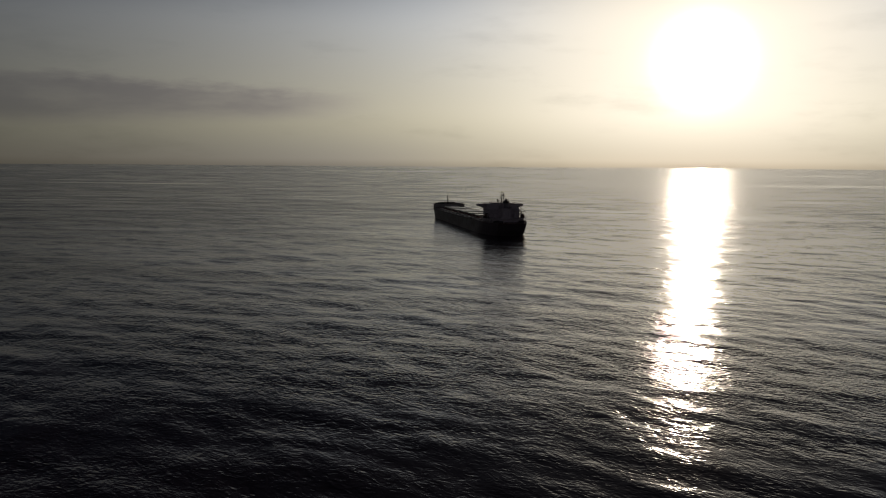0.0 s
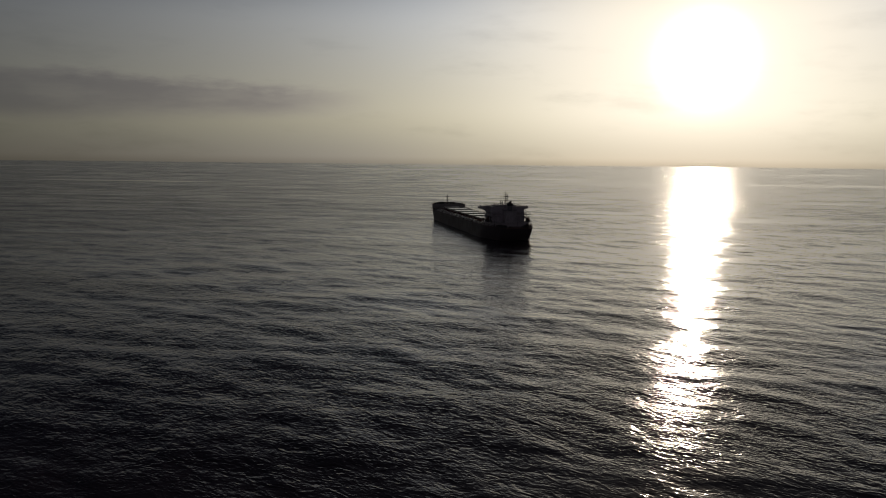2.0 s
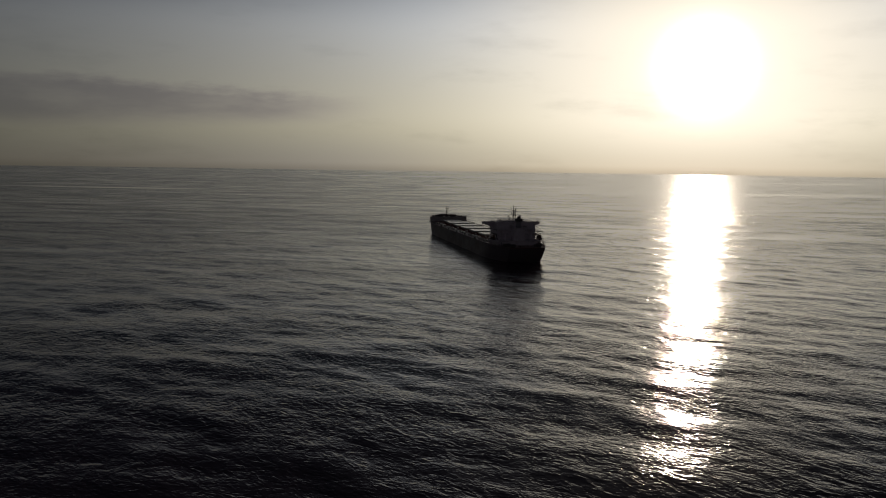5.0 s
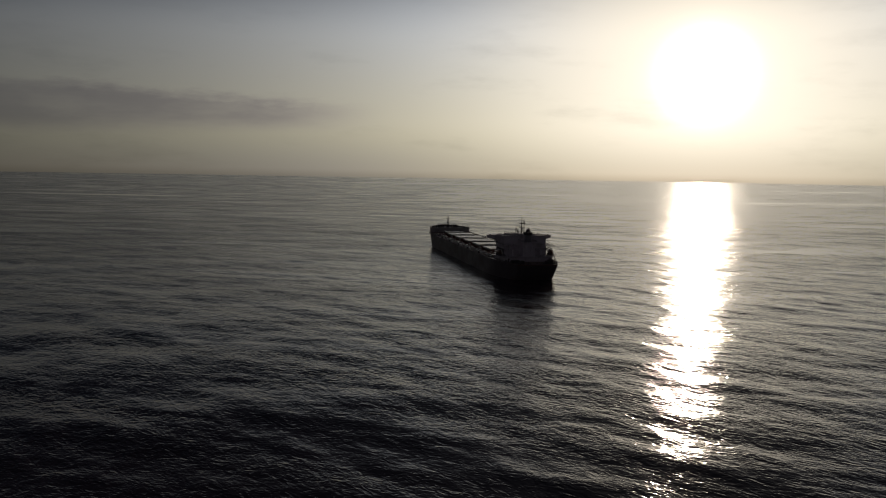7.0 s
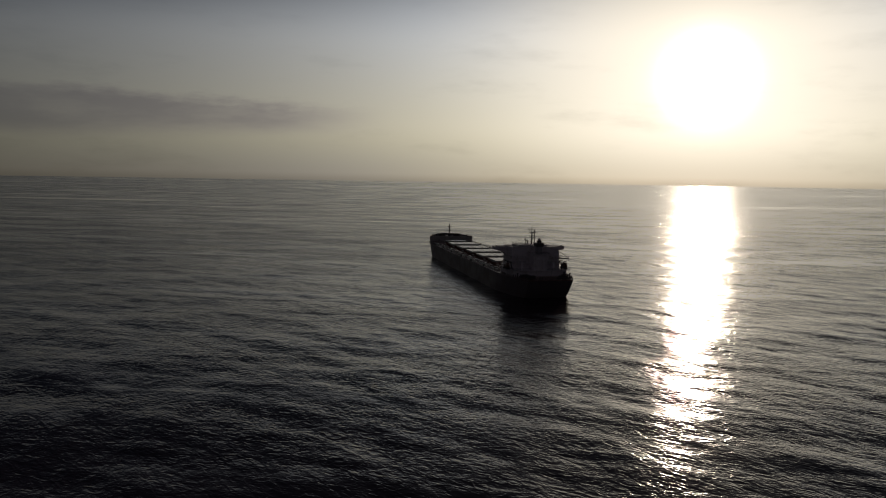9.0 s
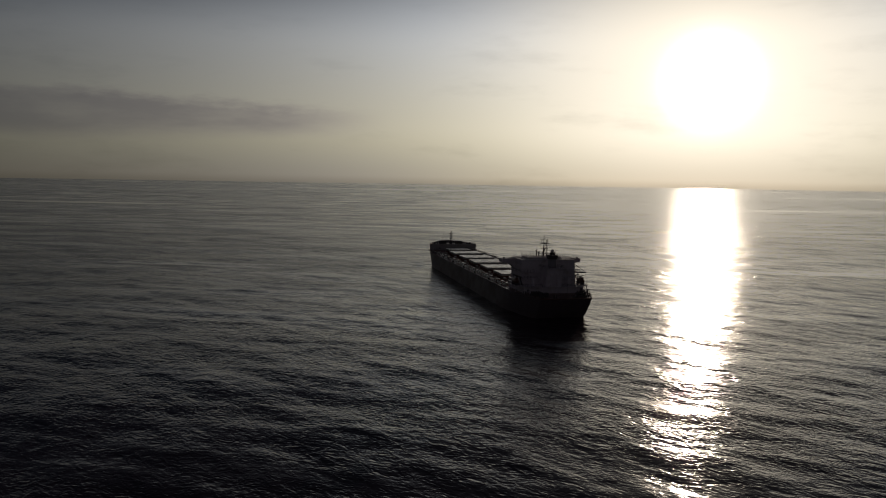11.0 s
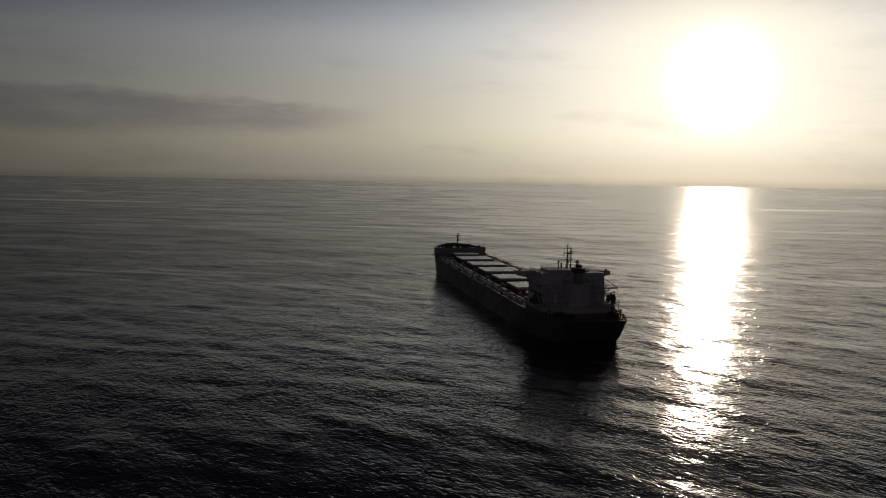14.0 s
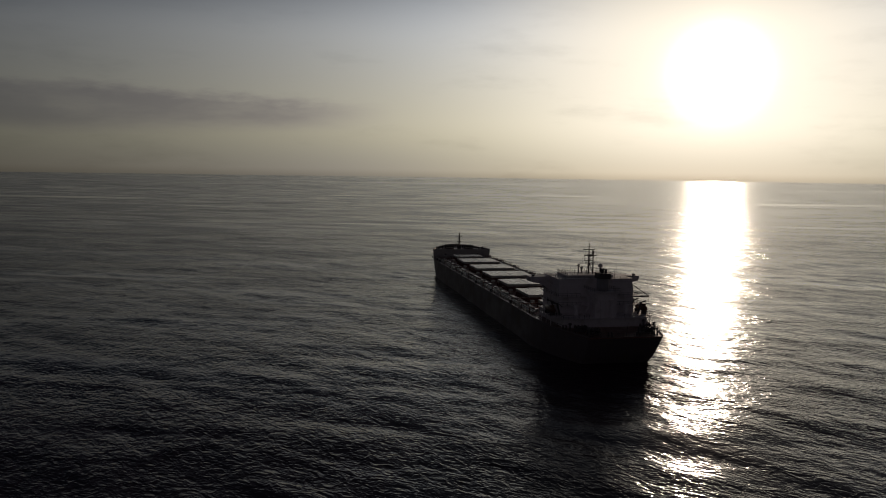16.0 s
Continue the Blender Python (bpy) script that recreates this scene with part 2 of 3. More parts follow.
def make_sea():
    xs, ys = sea_steps(-380, 460, 1.25, 4800), sea_steps(-320, 620, 1.25, 4800)
    gx, gy = np.meshgrid(xs, ys)
    square = np.maximum(np.abs(gx), np.abs(gy))
    norm = np.maximum(np.hypot(gx, gy), 1e-6)
    t = np.clip((square - 900) / 1800, 0, 1)
    f = 1 + (square / norm - 1) * t * t * (3 - 2 * t)
    px, py = gx * f, gy * f
    r = np.hypot(px, py)
    fade = np.clip(1.0 - (r - 500) / 900, 0.0, 1.0)
    pz = swell(px, py) * fade
    far = np.clip((r - 1200) / 3600, 0, 1)
    pz = pz + 29.0 * far ** 1.5
    verts = np.stack([px, py, pz], -1).reshape(-1, 3)
    nx, ny = len(xs), len(ys)
    idx = np.arange(nx * ny).reshape(ny, nx)
    quads = np.stack([idx[:-1, :-1], idx[:-1, 1:], idx[1:, 1:], idx[1:, :-1]], -1).reshape(-1, 4)
    me = bpy.data.meshes.new("sea")
    me.vertices.add(len(verts))
    me.vertices.foreach_set("co", verts.ravel())
    me.loops.add(quads.size)
    me.loops.foreach_set("vertex_index", quads.ravel().astype(np.int32))
    me.polygons.add(len(quads))
    me.polygons.foreach_set("loop_start", np.arange(0, quads.size, 4, dtype=np.int32))
    me.update(calc_edges=True)
    me.polygons.foreach_set("use_smooth", np.ones(len(quads), dtype=bool))
    me.materials.append(SEA)
    ob = new("water", me)
    ob.matrix_basis = pose(SEA_MIDDLE[0], SEA_MIDDLE[1], 0)
    return tagged(ob, "dark open sea with wind chop and low swell", "sea", kind="structure")


sea = make_sea()

# ---- ship ----
# Built with y from the stern (0) to the bow (225), x to starboard, z from the water; it rocks about PIVOT.
PIVOT = 85.0
DECK_Z = 8.4
ship = new("cargo_ship")
ship.empty_display_size = 20
ship.matrix_basis = pose(0, PIVOT, 0)
tagged(ship, "dark-hulled bulk carrier with pale hatch covers, lying at sea", "ship")


def part(name, bm, material, parent, label="", smooth=False):
    me = bpy.data.meshes.new(name)
    bmesh.ops.recalc_face_normals(bm, faces=bm.faces)
    bm.to_mesh(me)
    bm.free()
    if smooth:
        me.polygons.foreach_set("use_smooth", np.ones(len(me.polygons), dtype=bool))
    me.materials.append(material)
    return link(name, me, parent, label)


def link(name, me, parent, label="", at=(0, 0, 0), turn=(0, 0, 0)):
    ob = new(name, me)
    ob.parent = parent
    if parent is ship:
        ob.matrix_basis = pose(at[0], at[1] - PIVOT, at[2], *turn)
    else:
        ob.matrix_basis = pose(*at, *turn)
    if label:
        ob["label"] = label
    return ob


def box(bm, x0, x1, y0, y1, z0, z1, bevel=0.0, taper=0.0):
    """A box, its edges rounded by bevel, its top drawn in by taper."""
    c = [(x0, y0, z0), (x1, y0, z0), (x1, y1, z0), (x0, y1, z0),
         (x0 + taper, y0 + taper, z1), (x1 - taper, y0 + taper, z1), (x1 - taper, y1 - taper, z1), (x0 + taper, y1 - taper, z1)]
    v = [bm.verts.new(p) for p in c]
    faces = [bm.faces.new([v[i] for i in q]) for q in ((3, 2, 1, 0), (4, 5, 6, 7), (0, 1, 5, 4), (1, 2, 6, 5), (2, 3, 7, 6), (3, 0, 4, 7))]
    if bevel:
        edges = list({e for f in faces for e in f.edges})
        bmesh.ops.bevel(bm, geom=edges, offset=bevel, segments=2, affect="EDGES", profile=0.5)


def boxed(name, dims, material, parent, label="", bevel=0.05, taper=0.0):
    bm = bmesh.new()
    box(bm, *dims, bevel=bevel, taper=taper)
    return part(name, bm, material, parent, label)


def tube(bm, a, b, r0, r1=None, n=8):
    """A round bar from a to b."""
    a, b = Vector(a), Vector(b)
    r1 = r0 if r1 is None else r1
    q = (b - a).to_track_quat("Z", "Y")
    rings = []
    for p, r in ((a, r0), (b, r1)):
        rings.append([bm.verts.new(p + q @ Vector((r * math.cos(i * math.tau / n), r * math.sin(i * math.tau / n), 0))) for i in range(n)])
    for i in range(n):
        j = (i + 1) % n
        bm.faces.new((rings[0][i], rings[0][j], rings[1][j], rings[1][i]))
    bm.faces.new(rings[0][::-1])
    bm.faces.new(rings[1])


def bars(name, list_of, material, parent, label="", n=8):
    bm = bmesh.new()
    for item in list_of:
        tube(bm, *item, n=n)
    return part(name, bm, material, parent, label)


def prism(bm, outline, axis, lo, hi):
    """An outline of (u, v) drawn out along an axis."""
    def at(u, v, w):
        return ((w, u, v), (u, w, v), (u, v, w))[axis]
    a = [bm.verts.new(at(u, v, lo)) for u, v in outline]
    b = [bm.verts.new(at(u, v, hi)) for u, v in outline]
    n = len(a)
    bm.faces.new(a[::-1])
    bm.faces.new(b)
    for i in range(n):
        bm.faces.new((a[i], a[(i + 1) % n], b[(i + 1) % n], b[i]))


# half breadths along the ship, (y, half breadth), at the deck edge and at the water
AT_DECK = [(-1.0, 10.3), (3, 11.6), (9, 13.4), (18, 15.2), (30, 16.13), (110, 16.13), (186, 16.13), (198, 15.7), (207, 14.5), (214, 11.7), (219.5, 7.8), (223, 3.9), (224.6, 0.3)]
AT_WATER = [(6.0, 9.6), (8.5, 10.8), (13, 12.4), (22, 14.5), (34, 16.0), (110, 16.13), (180, 16.13), (193, 15.6), (203, 13.4), (210.5, 9.5), (216, 5.3), (219.5, 2.0), (220.8, 0.25)]


def plank_line(s, fine=8):
    """The ship's outline at the share s of the way from the water to the deck, smoothed."""
    ends = [((1 - s) * w[0] + s * d[0], (1 - s) * w[1] + s * d[1]) for w, d in zip(AT_WATER, AT_DECK)]
    out = []
    for i in range(len(ends) - 1):
        p0, p1, p2, p3 = ends[max(i - 1, 0)], ends[i], ends[i + 1], ends[min(i + 2, len(ends) - 1)]
        d = max(p2[0] - p1[0], 1e-6)
        m1 = (p2[1] - p0[1]) / max(p2[0] - p0[0], 1e-6) * d
        m2 = (p3[1] - p1[1]) / max(p3[0] - p1[0], 1e-6) * d
        for k in range(fine):
            u = k / fine
            h = ((2 * u ** 3 - 3 * u * u + 1) * p1[1] + (u ** 3 - 2 * u * u + u) * m1 + (-2 * u ** 3 + 3 * u * u) * p2[1] + (u ** 3 - u * u) * m2)
            out.append((p1[0] + u * d, min(h, 16.13)))
    out.append(ends[-1])
    return out


def half_at(y, s=1.0):
    line = plank_line(s)
    return float(np.interp(y, [p[0] for p in line], [p[1] for p in line]))


def loft(bm, levels, close_top=False):
    """Skin over outlines, port and starboard, closed at the stern. levels: (z, outline)."""
    rows = []
    for z, line in levels:
        sb = [bm.verts.new((b, y, z)) for y, b in line]
        ps = [bm.verts.new((-b, y, z)) for y, b in line]
        rows.append((sb, ps))
    for (s0, p0), (s1, p1) in zip(rows, rows[1:]):
        for i in range(len(s0) - 1):
            bm.faces.new((s0[i], s0[i + 1], s1[i + 1], s1[i]))
            bm.faces.new((p0[i + 1], p0[i], p1[i], p1[i + 1]))
        bm.faces.new((p0[0], s0[0], s1[0], p1[0]))
        bm.faces.new((s0[-1], p0[-1], p1[-1], s1[-1]))
    if close_top:
        s, p = rows[-1]
        for i in range(len(s) - 1):
            bm.faces.new((p[i], s[i], s[i + 1], p[i + 1]))


def build_hull():
    bm = bmesh.new()
    levels = []
    for s in (-0.5, -0.2, 0.0, 0.2, 0.4, 0.6, 0.8, 1.0):
        levels.append((DECK_Z * s, plank_line(max(s, -0.35) if s < 0 else s ** 0.78)))
    loft(bm, levels)
    part("hull", bm, HULL, ship, "dark weathered steel hull with rust streaks", smooth=True)
    bm = bmesh.new()
    line = [(y, b - 0.05) for y, b in plank_line(1.0)]
    loft(bm, [(DECK_Z - 0.35, line), (DECK_Z - 0.03, line)], close_top=True)
    part("main_deck", bm, DECK, ship, "oxide-red steel deck")
    # low plate along the deck edge
    for side in (-1, 1):
        bm = bmesh.new()
        line = plank_line(1.0)
        a = [[bm.verts.new((side * (b - t), y, z)) for y, b in line] for t, z in ((0, DECK_Z - 0.02), (0, DECK_Z + 0.28), (0.12, DECK_Z + 0.28), (0.12, DECK_Z - 0.02))]
        for k in range(4):
            for i in range(len(line) - 1):
                bm.faces.new((a[k][i], a[k][i + 1], a[(k + 1) % 4][i + 1], a[(k + 1) % 4][i]))
        part("gunwale", bm, HULL, ship)


FORE_Y = 206.0


def build_forecastle():
    def line(grow):
        pts = [(y, b) for y, b in plank_line(1.0) if y > FORE_Y]
        pts = [(FORE_Y, half_at(FORE_Y))] + pts
        return [(y + grow * max(0, (y - 212) / 12) * 1.2, b + grow * 0.35 * min(1, b / 5)) for y, b in pts]
    bm = bmesh.new()
    rise = lambda y: 12.95 + 0.9 * max(0.0, (y - 209) / 16) ** 1.3
    rows = []
    for z, gr, inner in ((DECK_Z - 0.02, 0.0, 0), (10.2, 0.35, 0), (11.6, 0.7, 0), (None, 1.0, 0), (None, 1.0, 1), (11.6, 0.75, 1)):
        ln = line(gr)
        rows.append([[bm.verts.new((s * max(b - 0.22 * inner, 0.02), y - 0.2 * inner * (y > 220), rise(y) if z is None else z)) for y, b in ln] for s in (1, -1)])
    for r0, r1 in zip(rows, rows[1:]):
        for s in (0, 1):
            for i in range(len(r0[0]) - 1):
                bm.faces.new((r0[s][i], r0[s][i + 1], r1[s][i + 1], r1[s][i]))
        bm.faces.new((r0[0][-1], r0[1][-1], r1[1][-1], r1[0][-1]))
    part("forecastle_side", bm, HULL, ship, "black flared bow plating", smooth=True)
    bm = bmesh.new()
    b = half_at(FORE_Y) + 0.2
    prism(bm, [(-b + 0.25, DECK_Z), (b - 0.25, DECK_Z), (b, 12.85), (-b, 12.85)], 1, FORE_Y - 0.12, FORE_Y + 0.15)
    wall = part("forecastle_bulkhead", bm, GRIME, ship, "grimy grey-brown bulkhead under the foredeck")
    for x in (-8.5, 8.5):
        boxed("bulkhead_door", (x - 0.45, x + 0.45, FORE_Y - 0.2, FORE_Y - 0.1, DECK_Z + 0.3, DECK_Z + 2.2), STEEL, wall, "dark steel door")
    bm = bmesh.new()
    ln = [(y, max(bb - 0.1, 0.02)) for y, bb in line(0.7)]
    loft(bm, [(12.2, ln), (12.5, ln)], close_top=True)
    part("foredeck", bm, DECK, ship, "oxide-red raised foredeck")
    for x in (-5.2, 5.2):
        bm = bmesh.new()
        box(bm, x - 2.3, x + 2.3, 212.2, 214.2, 12.48, 13.0, 0.05)
        tube(bm, (x - 2.0, 213.2, 13.7), (x + 2.0, 213.2, 13.7), 0.62, n=14)
        for k in (-2.1, -0.7, 0.8, 2.1):
            tube(bm, (x + k - 0.08, 213.2, 13.7), (x + k + 0.08, 213.2, 13.7), 1.0, n=16)
        part("windlass", bm, STEEL, ship, "dark anchor windlass")
    for x, y in ((-11.5, 208.5), (-9.5, 208.5), (11.5, 208.5), (9.5, 208.5), (-8, 217), (8, 217), (-12.2, 210.5), (12.2, 210.5), (3.4, 219), (-3.4, 219)):
        bm = bmesh.new()
        for d in (-0.45, 0.45):
            tube(bm, (x, y + d, 12.48), (x, y + d, 13.7), 0.26, 0.26)
            tube(bm, (x, y + d, 13.7), (x, y + d, 13.85), 0.34, 0.34)
        part("bollard", bm, STEEL, ship)
    # foremast
    mast = boxed("foremast", (-0.9, 0.9, 211.6, 213.4, 12.48, 14.4), STEEL, ship, "dark pole foremast with cross platforms", 0.1)
    bars("mast_pole", [((0, 212.5, 13.9), (0, 212.5, 20.0), 0.38, 0.28), ((0, 212.5, 20.0), (0, 212.5, 21.3), 0.16, 0.1)], STEEL, mast)
    for z, w in ((16.2, 0.95), (19.0, 1.35)):
        bm = bmesh.new()
        box(bm, -w, w, 211.6, 213.4, z, z + 0.28)
        for x in (-w, w):
            tube(bm, (x, 212.5, z), (x, 212.5, z + 0.9), 0.06)
            tube(bm, (x * 0.9, 212.5, z), (0, 212.5, z - 1.0), 0.07)
        part("platform", bm, STEEL, mast)
    for z in (17.3, 20.0):
        bm = bmesh.new()
        tube(bm, (0, 212.0, z), (0, 212.0, z + 0.7), 0.42, 0.36, 10)
        part("lamp_housing", bm, STEEL, mast)


HATCHES = [(186.5, 196.0, 6.6), (161.5, 177.5, 8.3), (136.0, 151.0, 8.3), (110.0, 126.0, 8.5), (85.0, 100.0, 8.7), (58.5, 74.5, 8.8), (38.5, 48.5, 8.8)]
COVER_Z = 11.0


def build_hatches():
    for y0, y1, w in HATCHES:
        bm = bmesh.new()
        box(bm, -w + 0.35, w - 0.35, y0 + 0.35, y1 - 0.35, DECK_Z - 0.02, COVER_Z - 0.95)
        for k in range(int((y1 - y0) / 2.4) + 1):
            y = y0 + 0.6 + k * 2.4
            for s in (-1, 1):
                prism(bm, [(s * (w - 0.36), DECK_Z), (s * (w + 0.35), DECK_Z), (s * (w - 0.05), COVER_Z - 1.2), (s * (w - 0.36), COVER_Z - 1.2)], 1, y, y + 0.12)
        coaming = part("hatch_coaming", bm, DECK, ship, "oxide-red hatch coaming")
        for s in (-1, 1):
            bm = bmesh.new()
            a, b = (0.11, w) if s > 0 else (-w, -0.11)
            box(bm, a, b, y0, y1, COVER_Z - 0.9, COVER_Z, 0.07)
            for y in (y0 + 1.2, y1 - 1.2):
                x = (a + b) / 2
                box(bm, x - 0.18, x + 0.18, y - 0.18, y + 0.18, COVER_Z - 0.01, COVER_Z + 0.12, 0.03)
            part("hatch_cover", bm, COVER, coaming, "pale grey steel hatch cover")
        # rails on which the covers roll out to the sides
        for y in (y0 + 0.8, y1 - 0.8):
            for s in (-1, 1):
                bm = bmesh.new()
                box(bm, min(s * w, s * 14.6), max(s * w, s * 14.6), y - 0.12, y + 0.12, COVER_Z - 1.25, COVER_Z - 1.0)
                for x in (11.2, 14.4):
                    tube(bm, (s * x, y, DECK_Z), (s * x, y, COVER_Z - 1.2), 0.11)
                part("cover_rail", bm, DECK, coaming)


def build_deck_gear():
    rng = random.Random(4)
    # pale paint on vents and lockers stands in for the lit deck edge
    vent = bmesh.new()
    tube(vent, (0, 0, 0), (0, 0, 1.3), 0.28, 0.28, 10)
    tube(vent, (0, 0, 1.3), (0, 0, 1.45), 0.3, 0.62, 10)
    tube(vent, (0, 0, 1.45), (0, 0, 1.75), 0.62, 0.45, 10)
    first = part("deck_vent", vent, GRIME, ship, "pale mushroom ventilator")
    bol = bmesh.new()
    box(bol, -0.35, 0.35, -0.9, 0.9, 0, 0.15)
    for d in (-0.5, 0.5):
        tube(bol, (0, d, 0.1), (0, d, 0.95), 0.22, 0.22, 10)
        tube(bol, (0, d, 0.95), (0, d, 1.05), 0.3, 0.3, 10)
    bollard = part("bollard", bol, STEEL, ship)
    locker = bmesh.new()
    box(locker, -0.6, 0.6, -0.9, 0.9, 0, 1.5, 0.05)
    lock = part("deck_locker", locker, GRIME, ship, "pale grey deck locker")
    for ob, at in ((first, (-13.4, 203.0, DECK_Z)), (bollard, (-14.6, 196.0, DECK_Z)), (lock, (5.5, 201.5, DECK_Z))):
        ob.matrix_basis = pose(at[0], at[1] - PIVOT, at[2])
    gaps = [(HATCHES[i][0] + HATCHES[i + 1][1]) / 2 for i in range(6)]
    for y in gaps + [203.0]:
        for s in (-1, 1):
            link("deck_vent", first.data, ship, at=(s * 12.6, y + 1.8, DECK_Z))
            link("deck_vent", first.data, ship, at=(s * 6.0, y - 0.6, DECK_Z))
            link("deck_vent", first.data, ship, at=(s * 14.2, y - 2.2 + rng.uniform(-1, 1), DECK_Z))
            link("bollard", bollard.data, ship, at=(s * 15.2, y + 4.5 + rng.uniform(-1, 1), DECK_Z))
            link("deck_locker", lock.data, ship, at=(s * 9.0, y + 0.3, DECK_Z))
        boxed("mast_house", (-2.2, 2.2, y - 1.8, y + 1.8, DECK_Z - 0.02, DECK_Z + 1.9), DECK, ship, "low oxide-red house between hatches", 0.08)
    # pipes in the pale hatch paint, to brighten the deck edge like glare
    for s in (-1, 1):
        bars("deck_pipe", [((s * 13.2, 37, DECK_Z + 0.6), (s * 13.2, 203, DECK_Z + 0.6), 0.24), ((s * 13.85, 37, DECK_Z + 0.5), (s * 13.85, 203, DECK_Z + 0.5), 0.15)], COVER, ship, "pale deck pipes")
    # flat-topped strips added for the lit deck's bright smear, in lengths with gaps between them
    run = bmesh.new()
    box(run, -0.5, 0.5, 0, 8.2, 0.55, 0.95, 0.04)
    for y in (0.4, 4.1, 7.8):
        box(run, -0.4, 0.4, y - 0.08, y + 0.08, -0.02, 0.56)
    casing = part("added_deck_strip", run, COVER, ship, "pale flat-topped strip added for the bright smear of the lit deck")
    casing.matrix_basis = pose(-11.7, 40.0 - PIVOT, DECK_Z)
    for s in (-1, 1):
        for k in range(14):
            if s == 1 or k:
                link("added_deck_strip", casing.data, ship, at=(s * 11.7, 40.0 + k * 11.4 + rng.uniform(-1.0, 1.0) * (k > 0), DECK_Z))
    # guard rails: one length a side, with posts
    post = bmesh.new()
    tube(post, (0, 0, 0), (0, 0, 1.15), 0.045, 0.04, 6)
    for s in (-1, 1):
        stations = list(np.arange(1.5, 205.5, 3.0))
        pts = [(s * (half_at(y) - 0.2), y, DECK_Z + 0.25) for y in stations]
        lines = []
        for a, b in zip(pts, pts[1:]):
            for h in (0.55, 1.1):
                lines.append(((a[0], a[1], a[2] + h), (b[0], b[1], b[2] + h), 0.035))
        rail = bars("guard_rail", lines, STEEL, ship, n=5)
        if s == -1:
            proto = part("rail_post", post, STEEL, rail)
            me = proto.data
            proto.matrix_basis = pose(*pts[0])
            pts = pts[1:]
        for p in pts:
            link("rail_post", me, rail, at=p)
    # rails of the foredeck
    for s in (-1, 1):
        fp = [(s * (half_at(y) + 0.1), y, 12.9) for y in (206.4, 208, 209.6, 211.2)]
        rail = bars("foredeck_rail", [((a[0], a[1], a[2] + h), (b[0], b[1], b[2] + h), 0.04) for a, b in zip(fp, fp[1:]) for h in (0.4, 0.85)], STEEL, ship, n=5)
        for p in fp:
            link("rail_post", me, rail, at=(p[0], p[1], p[2] - 0.25))


def railing(name, corners, z, parent, height=1.0, gap=1.5):
    """Guard rail along corners (x, y) at deck height z."""
    lines = []
    for a, b in zip(corners, corners[1:]):
        n = max(1, round(math.dist(a, b) / gap))
        for h in (height * 0.5, height):
            lines.append(((a[0], a[1], z + h), (b[0], b[1], z + h), 0.035))
        for k in range(n + 1):
            x, y = a[0] + (b[0] - a[0]) * k / n, a[1] + (b[1] - a[1]) * k / n
            lines.append(((x, y, z), (x, y, z + height), 0.04))
    return bars(name, lines, STEEL, parent, n=5)


def pane_row(parent, xs, y, z, w, h, face):
    """Windows in a wall that faces along y."""
    for x in xs:
        bm = bmesh.new()
        box(bm, x - w / 2, x + w / 2, min(y, y + face * 0.06), max(y, y + face * 0.06), z, z + h, 0.015)
        part("window", bm, PANE, parent, "dark window pane")


